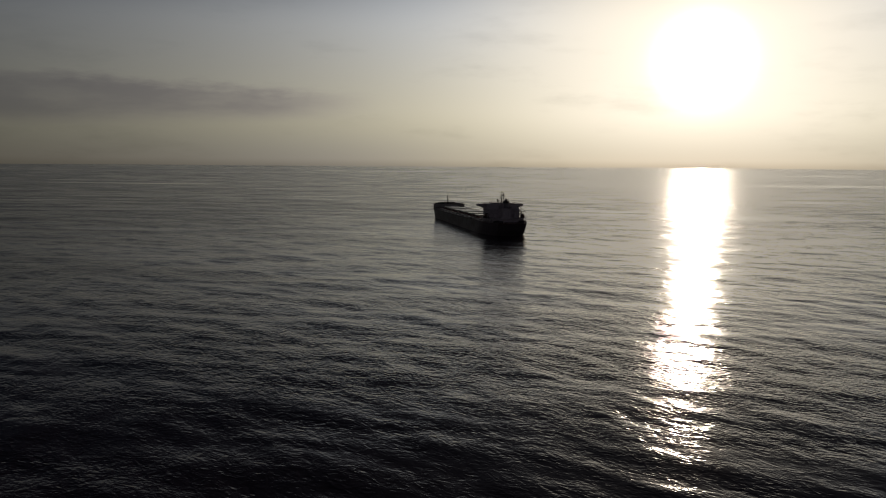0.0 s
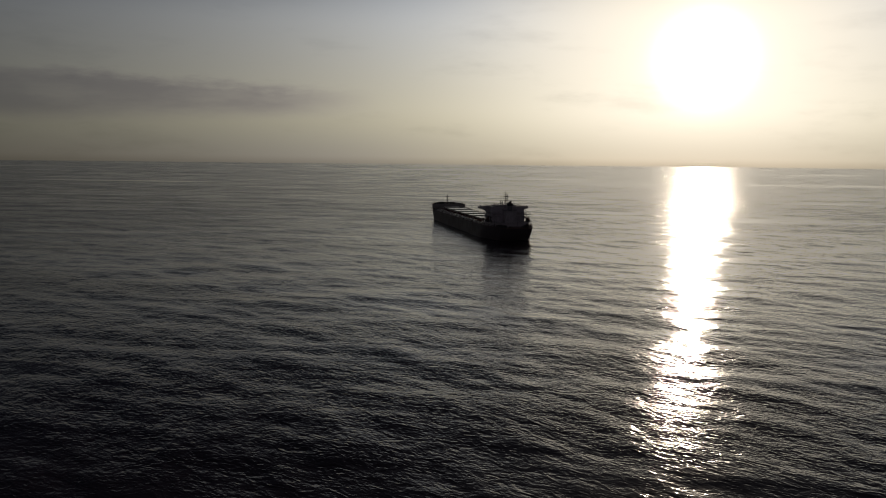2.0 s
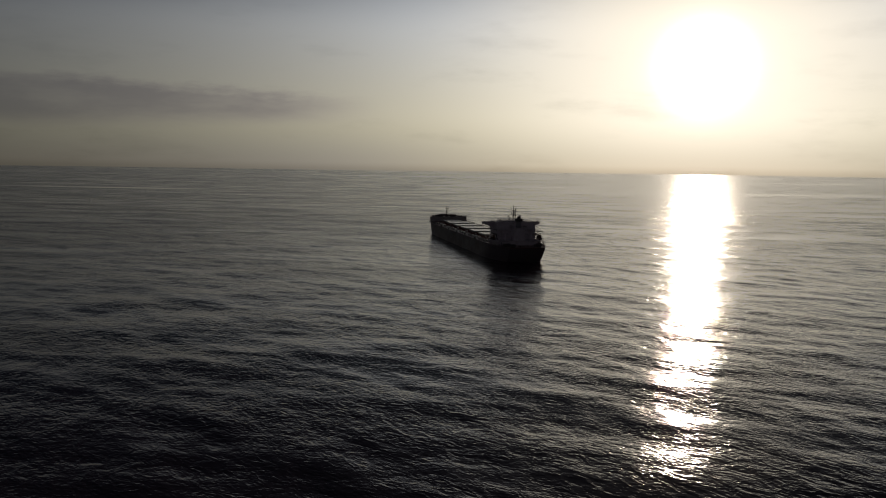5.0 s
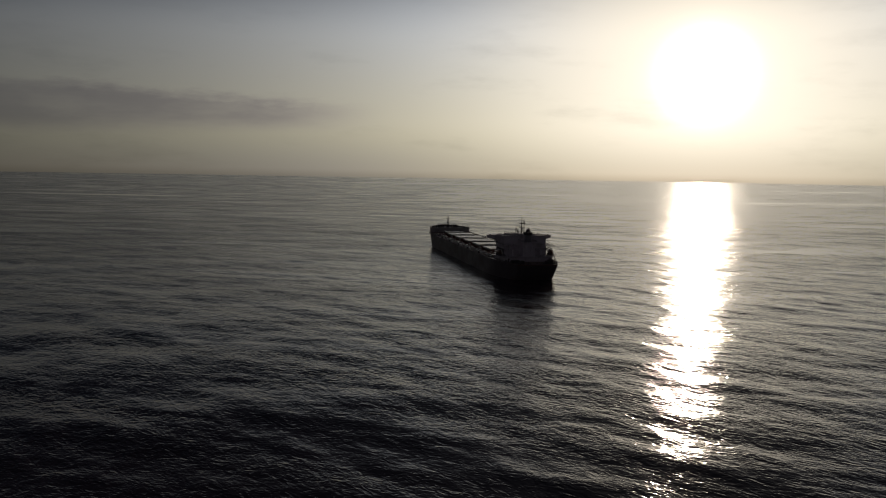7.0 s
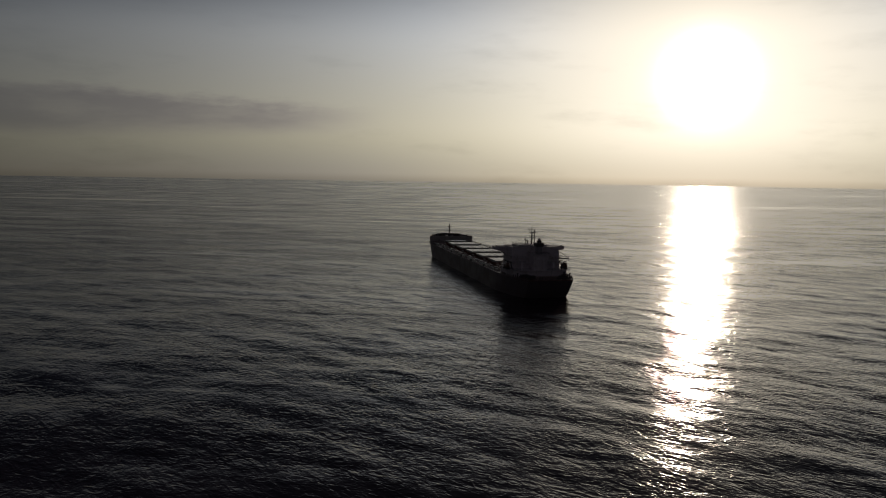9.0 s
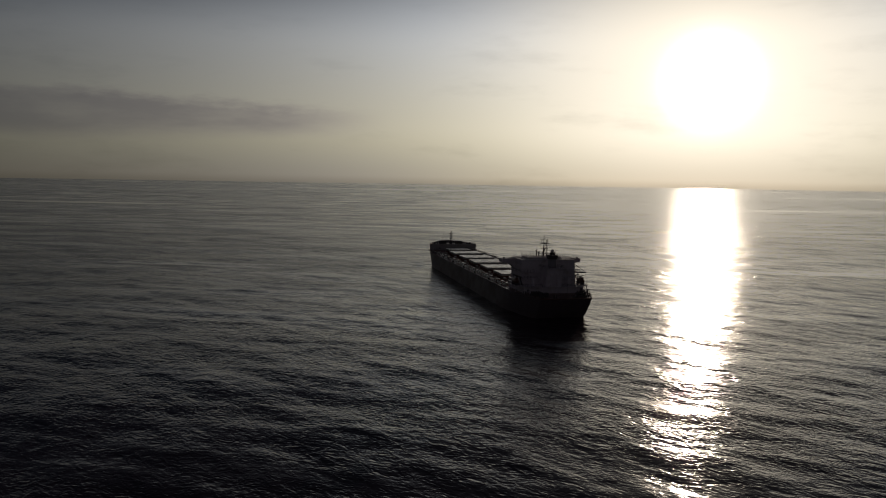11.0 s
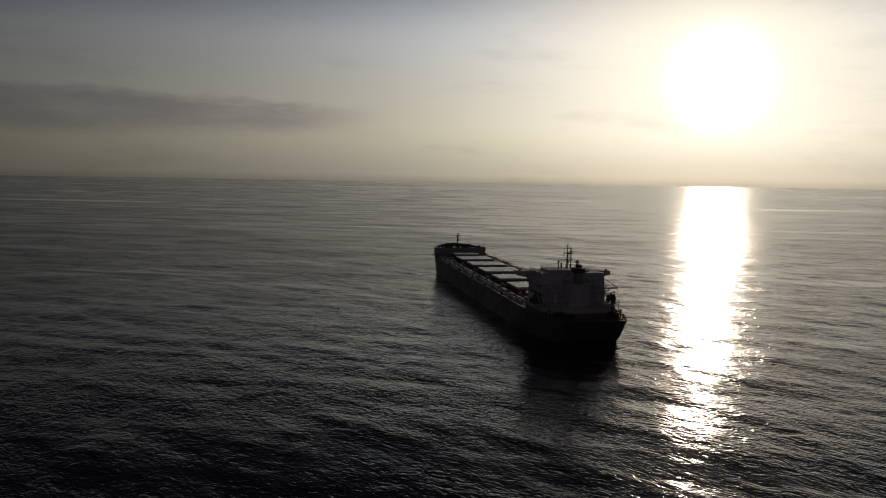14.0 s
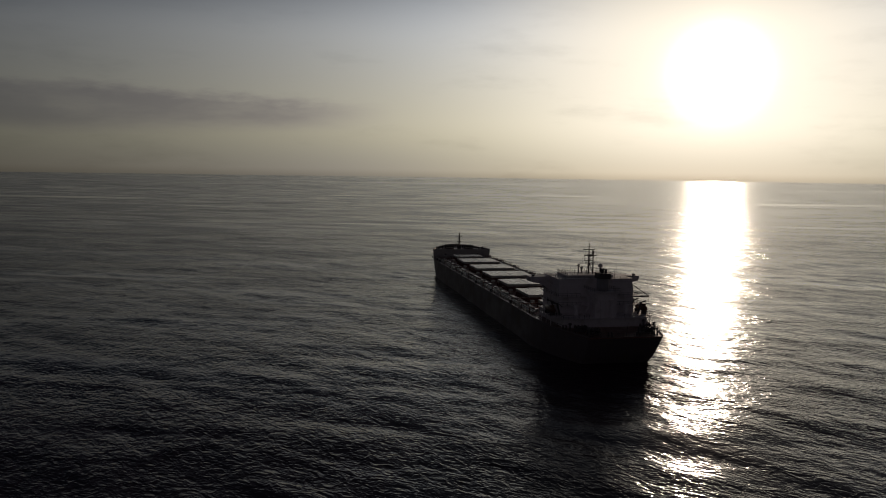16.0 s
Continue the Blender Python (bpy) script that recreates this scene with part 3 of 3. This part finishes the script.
def build_house():
    tiers = [(12.3, 13.5, 36.0, DECK_Z - 0.02, 11.1), (11.4, 20.5, 35.6, 11.1, 13.6), (11.4, 20.8, 35.4, 13.6, 16.1), (11.4, 21.1, 35.2, 16.1, 18.6)]
    for i, (w, y0, y1, z0, z1) in enumerate(tiers):
        tier = boxed("deckhouse_tier", (-w, w, y0, y1, z0, z1 - 0.12), WHITE, ship, "weathered white deckhouse storey", 0.06)
        edge = 0.0 if i == 3 else 0.55
        boxed("deck_edge", (-w - edge, w + edge, y0 - 1.1 * (i < 3), y1 + 0.05, z1 - 0.118, z1), WHITE, tier, "", 0.02)
        if i < 3:
            railing("railing", [(-w - edge, y1), (-w - edge, y0 - 1.0), (-5.2, y0 - 1.0)], z1, tier)
            railing("railing", [(w + edge, y1), (w + edge, y0 - 1.0), (5.2, y0 - 1.0)], z1, tier)
    # bridge with its wings
    bridge = boxed("wheelhouse", (-11.2, 11.2, 21.4, 35.0, 18.6, 20.95), WHITE, ship, "weathered white wheelhouse", 0.08)
    pane_row(bridge, [-7.5, -5.5, -3.5, -1.5, 0.5, 2.5, 4.5, 6.5], 35.0, 19.4, 1.5, 1.0, 1)
    boxed("wheelhouse_roof", (-11.4, 11.4, 21.2, 35.4, 20.95, 21.1), WHITE, bridge, "", 0.03)
    boxed("roof_house", (-7.8, 6.5, 24.5, 33.5, 21.1, 21.75), WHITE, bridge, "low white house on the bridge roof", 0.06)
    for s in (-1, 1):
        bm = bmesh.new()
        prism(bm, [(s * 11.1, 17.0), (s * 11.7, 17.0), (s * 12.6, 17.9), (s * 14.2, 18.7), (s * 17.0, 19.25), (s * 17.2, 20.7), (s * 15.4, 20.75), (s * 11.1, 20.9)], 1, 30.0, 34.6)
        wing = part("bridge_wing", bm, WHITE, ship, "enclosed white bridge wing")
        bm = bmesh.new()
        box(bm, s * 16.0 - 0.35, s * 16.0 + 0.35, 31.0, 31.7, 20.7, 21.25, 0.06)
        part("wing_console", bm, STEEL, wing)
    railing("roof_rail", [(-7.7, 33.4), (-7.7, 24.6), (6.4, 24.6), (6.4, 33.4), (-7.7, 33.4)], 21.75, bridge, 0.8, 1.6)
    railing("roof_rail", [(-11.2, 35.2), (-11.2, 21.4), (11.2, 21.4), (11.2, 35.2)], 21.1, bridge, 0.7, 1.8)
    for x, y, h, r in ((-8.6, 30, 1.4, 0.07), (-7.4, 27, 1.9, 0.06), (-6.4, 31, 1.3, 0.07), (-5.2, 29, 1.9, 0.05), (-4.3, 28, 1.2, 0.06), (8.3, 28, 1.0, 0.08), (10.6, 32.0, 2.2, 0.05)):
        bars("whip_aerial", [((x, y, 21.0 if x > 6.3 or x < -7.6 else 21.7), (x, y, 21.75 + h), r, r * 0.5)], STEEL, bridge, n=6)
    # searchlight and compass stands
    for x, y, z in ((-2.3, 30.0, 24.4), (-1.1, 30.5, 23.6)):
        bm = bmesh.new()
        tube(bm, (x, y, 21.75), (x, y, z), 0.2, 0.16)
        tube(bm, (x - 0.5, y - 0.2, z - 0.35), (x + 0.35, y + 0.2, z - 0.1), 0.22, 0.26)
        tube(bm, (x - 0.35, y, z - 1.1), (x + 0.3, y, z - 0.6), 0.14, 0.14)
        part("searchlight", bm, STEEL, bridge)
    build_mast(bridge)
    # satellite dome
    bm = bmesh.new()
    bmesh.ops.create_uvsphere(bm, u_segments=16, v_segments=10, radius=0.72, matrix=Matrix.Translation((4.7, 30.2, 23.85)))
    for v in bm.verts:
        if v.co.z < 23.4:
            v.co.z = 23.4 - (23.4 - v.co.z) * 0.3
    dome = part("satellite_dome", bm, WHITE, bridge, "white radome", smooth=True)
    bars("dome_stand", [((4.7, 30.2, 21.75), (4.7, 30.2, 23.3), 0.22, 0.3), ((4.1, 29.7, 21.75), (4.6, 30.1, 23.0), 0.06), ((5.3, 29.7, 21.75), (4.8, 30.1, 23.0), 0.06)], STEEL, dome)


def build_mast(bridge):
    x, y = 0.5, 29.0
    mast = bars("radar_mast", [((x, y, 21.75), (x, y, 26.4), 0.28, 0.22), ((x, y, 26.4), (x, y, 29.6), 0.2, 0.14), ((x, y, 29.6), (x, y, 30.8), 0.1, 0.06),
                               ((x - 1.1, y - 0.7, 21.75), (x, y, 25.3), 0.09), ((x + 1.1, y - 0.7, 21.75), (x, y, 25.3), 0.09)], BUFF, ship, "dark buff radar mast with yards and scanners")
    bars("yard", [((x - 1.75, y, 28.9), (x + 1.75, y, 28.9), 0.13), ((x - 1.7, y, 28.9), (x - 1.7, y, 29.4), 0.05), ((x + 1.7, y, 28.9), (x + 1.7, y, 29.3), 0.05)], BUFF, mast)
    bars("yard", [((x - 1.5, y, 27.1), (x + 2.4, y, 27.1), 0.14), ((x - 1.4, y, 26.6), (x - 1.4, y, 27.6), 0.05)], BUFF, mast)
    bars("yard", [((x - 1.3, y, 25.6), (x + 1.2, y, 25.6), 0.12)], BUFF, mast)
    for z, w in ((24.5, 1.5), (26.9, 1.0)):
        bm = bmesh.new()
        tube(bm, (x, y - 0.9, z), (x, y - 0.9, z + 0.35), 0.2)
        box(bm, x - w, x + w, y - 1.0, y - 0.8, z + 0.35, z + 0.62, 0.04)
        box(bm, x - 0.5, x + 0.5, y - 1.2, y, z - 0.1, z)
        part("radar_scanner", bm, STEEL, mast)
    bars("signal_mast", [((x + 1.5, y + 0.4, 21.75), (x + 1.5, y + 0.4, 27.4), 0.2, 0.16), ((x + 1.5, y + 0.4, 27.4), (x + 1.5, y + 0.4, 28.5), 0.26, 0.22), ((x + 0.9, y + 0.4, 26.9), (x + 2.6, y + 0.4, 27.0), 0.06)], BUFF, mast)
    for bar in (((x - 1.0, y, 27.1), (x - 1.0, y, 28.9), 0.07), ((x + 1.0, y, 27.1), (x + 1.0, y, 28.9), 0.07), ((x - 0.6, y, 29.9), (x + 0.6, y, 29.9), 0.07),
                ((x, y, 24.0), (x + 1.5, y + 0.4, 24.4), 0.1), ((x, y, 26.0), (x + 1.5, y + 0.4, 26.2), 0.1), ((x - 1.3, y, 25.6), (x - 1.3, y, 26.3), 0.09)):
        bars("aerial_bar", [bar], BUFF, mast)
    bars("halyards", [((x - 1.6, y, 28.9), (x - 3.0, y - 1.5, 21.8), 0.02), ((x + 1.6, y, 28.9), (x + 3.0, y - 1.5, 21.8), 0.02)], STEEL, mast, n=4)


def build_funnel():
    casing = boxed("engine_casing", (-3.2, 3.2, 13.6, 20.4, DECK_Z - 0.02, 18.2), WHITE, ship, "weathered white engine casing", 0.1)
    boxed("casing_deck", (-3.9, 3.9, 12.9, 20.9, 18.2, 18.35), WHITE, casing, "", 0.03)
    railing("railing", [(-3.8, 20.8), (-3.8, 13.0), (3.8, 13.0), (3.8, 20.8)], 18.35, casing)
    bm = bmesh.new()
    outline = [(1.3 * math.copysign(abs(math.cos(a)) ** 0.6, math.cos(a)), 16.6 + 2.3 * math.copysign(abs(math.sin(a)) ** 0.7, math.sin(a))) for a in (i * math.tau / 28 for i in range(28))]
    prism(bm, outline, 2, 18.3, 23.3)
    stack = part("funnel", bm, FUNNEL, ship, "grey painted funnel with dark rim and exhaust pipes")
    for x, y, r in ((-0.5, 15.8, 0.38), (0.5, 15.6, 0.34), (-0.4, 17.4, 0.3), (0.5, 17.3, 0.26)):
        bars("exhaust_pipe", [((x, y, 23.0), (x, y, 24.1), r, r), ((x, y, 24.1), (x, y - 0.35, 24.5), r, r * 0.9)], STEEL, stack, n=10)
    bm = bmesh.new()
    prism(bm, [(u * 1.55, 16.6 + (v - 16.6) * 1.15) for u, v in outline], 2, 21.9, 23.45)
    part("funnel_rim", bm, STEEL, stack)
    # outside ladders and ducts on the casing
    for x0, z0, x1, z1 in ((-5.8, 11.1, -4.2, 14.6), (-4.2, 14.6, -5.6, 18.2)):
        bm = bmesh.new()
        tube(bm, (x0, 16.2, z0), (x1, 16.2, z1), 0.08)
        tube(bm, (x0, 15.4, z0), (x1, 15.4, z1), 0.08)
        n = 12
        for k in range(n):
            u = (k + 0.5) / n
            x, z = x0 + (x1 - x0) * u, z0 + (z1 - z0) * u
            box(bm, x - 0.14, x + 0.14, 15.4, 16.2, z - 0.03, z + 0.03)
        part("casing_stair", bm, WHITE, casing)
    for x in (-1.2, 1.6):
        boxed("vent_duct", (x - 0.6, x + 0.6, 12.8, 13.62, 11.1, 16.2), WHITE, casing, "", 0.08)
    for x, y in ((-7.5, 17), (7.5, 17)):
        bm = bmesh.new()
        tube(bm, (x, y, 11.1), (x, y, 13.6), 0.55, 0.55, 12)
        tube(bm, (x, y, 13.6), (x, y, 14.3), 0.75, 0.6, 12)
        part("engine_vent", bm, WHITE, ship)


def build_boats():
    for s in (-1, 1):
        bm = bmesh.new()
        n = 12
        rings = []
        for i in range(9):
            u = i / 8
            w = 1.0 * math.sin(math.pi * min(max(u * 0.92 + 0.04, 0), 1)) ** 0.45
            rings.append([bm.verts.new((s * 13.9 + w * math.cos(k * math.tau / n), 17.4 + 7.2 * u, 12.75 + (0.95 if math.sin(k * math.tau / n) < 0 else 0.85) * math.sin(k * math.tau / n) * (0.55 + 0.45 * w))) for k in range(n)])
        for a, b in zip(rings, rings[1:]):
            for k in range(n):
                bm.faces.new((a[k], a[(k + 1) % n], b[(k + 1) % n], b[k]))
        bm.faces.new(rings[0])
        bm.faces.new(rings[-1][::-1])
        boat = part("lifeboat", bm, ORANGE, ship, "enclosed faded orange lifeboat in its davits", smooth=True)
        boxed("boat_cuddy", (s * 13.9 - 0.55, s * 13.9 + 0.55, 18.6, 20.0, 13.4, 14.0), ORANGE, boat, "", 0.12)
        for y in (18.4, 23.4):
            bars("davit", [((s * 11.8, y, 11.1), (s * 12.7, y, 14.4), 0.24), ((s * 12.7, y, 14.4), (s * 14.2, y, 14.9), 0.2), ((s * 14.0, y, 15.1), (s * 14.0, y, 13.8), 0.04), ((s * 11.2, y, 13.6), (s * 12.6, y, 14.6), 0.1)], STEEL, boat)
    for z in (13.6, 16.1):
        side = boxed("side_gallery", (11.3, 13.4, 20.6, 27.0, z - 0.16, z - 0.02), WHITE, ship, "white gallery along the house", 0.02)
        railing("railing", [(13.3, 27.0), (13.3, 20.7), (11.6, 20.7)], z - 0.02, side)
    for s in (-1, 1):
        deck = boxed("boat_deck", (min(s * 11.2, s * 15.4), max(s * 11.2, s * 15.4), 16.2, 26.0, 10.9, 11.08), WHITE, ship, "white boat deck outboard of the house", 0.03)
        railing("railing", [(s * 15.3, 26.0), (s * 15.3, 16.3), (s * 12.0, 16.3)], 11.08, deck)
        for y in (17.0, 21.0, 25.5):
            bars("support", [((s * 15.0, y, DECK_Z), (s * 15.0, y, 10.95), 0.12)], WHITE, deck)
        boxed("cradle", (min(s * 13.1, s * 14.7), max(s * 13.1, s * 14.7), 18.6, 19.0, 11.05, 12.05), STEEL, deck, "", 0.03)
        boxed("cradle", (min(s * 13.1, s * 14.7), max(s * 13.1, s * 14.7), 23.0, 23.4, 11.05, 12.05), STEEL, deck, "", 0.03)
    # stores crane on the starboard side
    crane = bars("stores_crane", [((11.2, 21.6, 11.1), (11.2, 21.6, 19.4), 0.3, 0.22)], STEEL, ship, "dark stores crane with its jib swung out")
    bars("jib", [((11.2, 21.6, 15.7), (16.6, 21.6, 15.7), 0.26, 0.2), ((11.2, 21.6, 16.1), (16.6, 21.6, 15.8), 0.08)], STEEL, crane)
    bars("stay", [((11.2, 21.6, 19.3), (16.5, 21.6, 15.8), 0.11)], STEEL, crane)
    bars("hook", [((16.4, 21.6, 15.7), (16.4, 21.6, 14.9), 0.03), ((16.4, 21.6, 14.9), (16.4, 21.6, 14.6), 0.12)], STEEL, crane)


def build_poop():
    for x, y in ((-7.5, 4.0), (7.0, 4.0), (9.5, 8.5), (-9.5, 8.5)):
        bm = bmesh.new()
        box(bm, x - 1.5, x + 1.5, y - 0.8, y + 0.8, DECK_Z - 0.02, DECK_Z + 0.35)
        tube(bm, (x - 1.3, y, DECK_Z + 1.0), (x + 1.3, y, DECK_Z + 1.0), 0.42, n=12)
        for k in (-1.35, -0.4, 0.6, 1.35):
            tube(bm, (x + k - 0.06, y, DECK_Z + 1.0), (x + k + 0.06, y, DECK_Z + 1.0), 0.8, n=14)
        box(bm, x + 1.4, x + 2.0, y - 0.5, y + 0.5, DECK_Z + 0.2, DECK_Z + 1.5, 0.06)
        part("mooring_winch", bm, STEEL, ship, "dark mooring winch")
    for x, y in ((-9.2, 1.0), (9.2, 1.0), (-4, 0.6), (4, 0.6), (11.6, 6.0), (-11.6, 6.0), (12.8, 11.5), (-12.8, 11.5)):
        bm = bmesh.new()
        for d in (-0.45, 0.45):
            tube(bm, (x + d, y, DECK_Z), (x + d, y, DECK_Z + 1.0), 0.22)
            tube(bm, (x + d, y, DECK_Z + 1.0), (x + d, y, DECK_Z + 1.12), 0.3)
        part("bollard", bm, STEEL, ship)
    for x, y in ((9.0, 3.0), (12.4, 9.0), (11.0, 12.5), (-9.0, 3.0), (-12.0, 9.5)):
        bm = bmesh.new()
        tube(bm, (x, y, DECK_Z), (x, y, DECK_Z + 1.7), 0.26, 0.26, 10)
        tube(bm, (x, y, DECK_Z + 1.7), (x, y, DECK_Z + 2.1), 0.55, 0.4, 10)
        part("deck_vent", bm, STEEL, ship)
    railing("stern_rail", [(-11.0, 2.5), (-10.1, -0.8), (10.1, -0.8), (11.0, 2.5)], DECK_Z + 0.02, ship, 1.1, 1.6)
    bars("ensign_staff", [((0, -0.6, DECK_Z), (0, -1.6, DECK_Z + 4.0), 0.07, 0.04)], STEEL, ship)
    # ship's name and port on the stern, unreadable: plain bars
    bm = bmesh.new()
    for x0, x1, z0, z1 in ((-3.6, -2.4, 6.2, 7.0), (-2.0, -0.2, 6.2, 7.0), (0.2, 1.6, 6.2, 7.0), (2.0, 3.4, 6.2, 7.0), (-1.8, -0.3, 4.9, 5.5), (0.0, 1.9, 4.9, 5.5)):
        y0, y1 = (-1.0 + (DECK_Z - z) / DECK_Z * 7.0 for z in (z0, z1))
        v = [bm.verts.new(p) for p in ((x0, y0 - 0.12, z0), (x1, y0 - 0.12, z0), (x1, y1 - 0.12, z1), (x0, y1 - 0.12, z1))]
        bm.faces.new(v)
    part("stern_lettering", bm, WHITE, ship, "worn pale lettering")


build_hull()
build_forecastle()
build_hatches()
build_house()
build_funnel()
build_boats()
build_poop()
build_deck_gear()


# ---- what moves ----
def motions():
    # the ship pitches in the swell
    nod = [(0.0, -0.33), (0.5, -0.35), (1.0, -0.30), (1.5, -0.19), (2.0, -0.05), (3.0, 0.05), (3.5, 0.08), (4.0, 0.0), (5.2, -0.08), (6.5, -0.06), (7.0, 0.04),
           (7.5, 0.15), (8.0, 0.17), (8.5, 0.04), (9.0, -0.14), (10.3, -0.16), (11.5, 0.0), (12.0, 0.17), (12.5, 0.26), (13.0, 0.35), (13.5, 0.32), (14.0, 0.19),
           (14.5, 0.02), (15.0, -0.13), (15.5, -0.22), (16.0, -0.22)]
    walk(ship, [(t, pose(0, PIVOT, 0, a, 0, 0)) for t, a in nod])
    # the waves run down the wind
    speed = 2.6
    run = [(t, pose(SEA_MIDDLE[0] + math.sin(SWELL_WAY) * speed * t, SEA_MIDDLE[1] + math.cos(SWELL_WAY) * speed * t, 0)) for t in (0.0, 4.0, 8.0, 12.0, 16.0)]
    walk(sea, run)


motions()
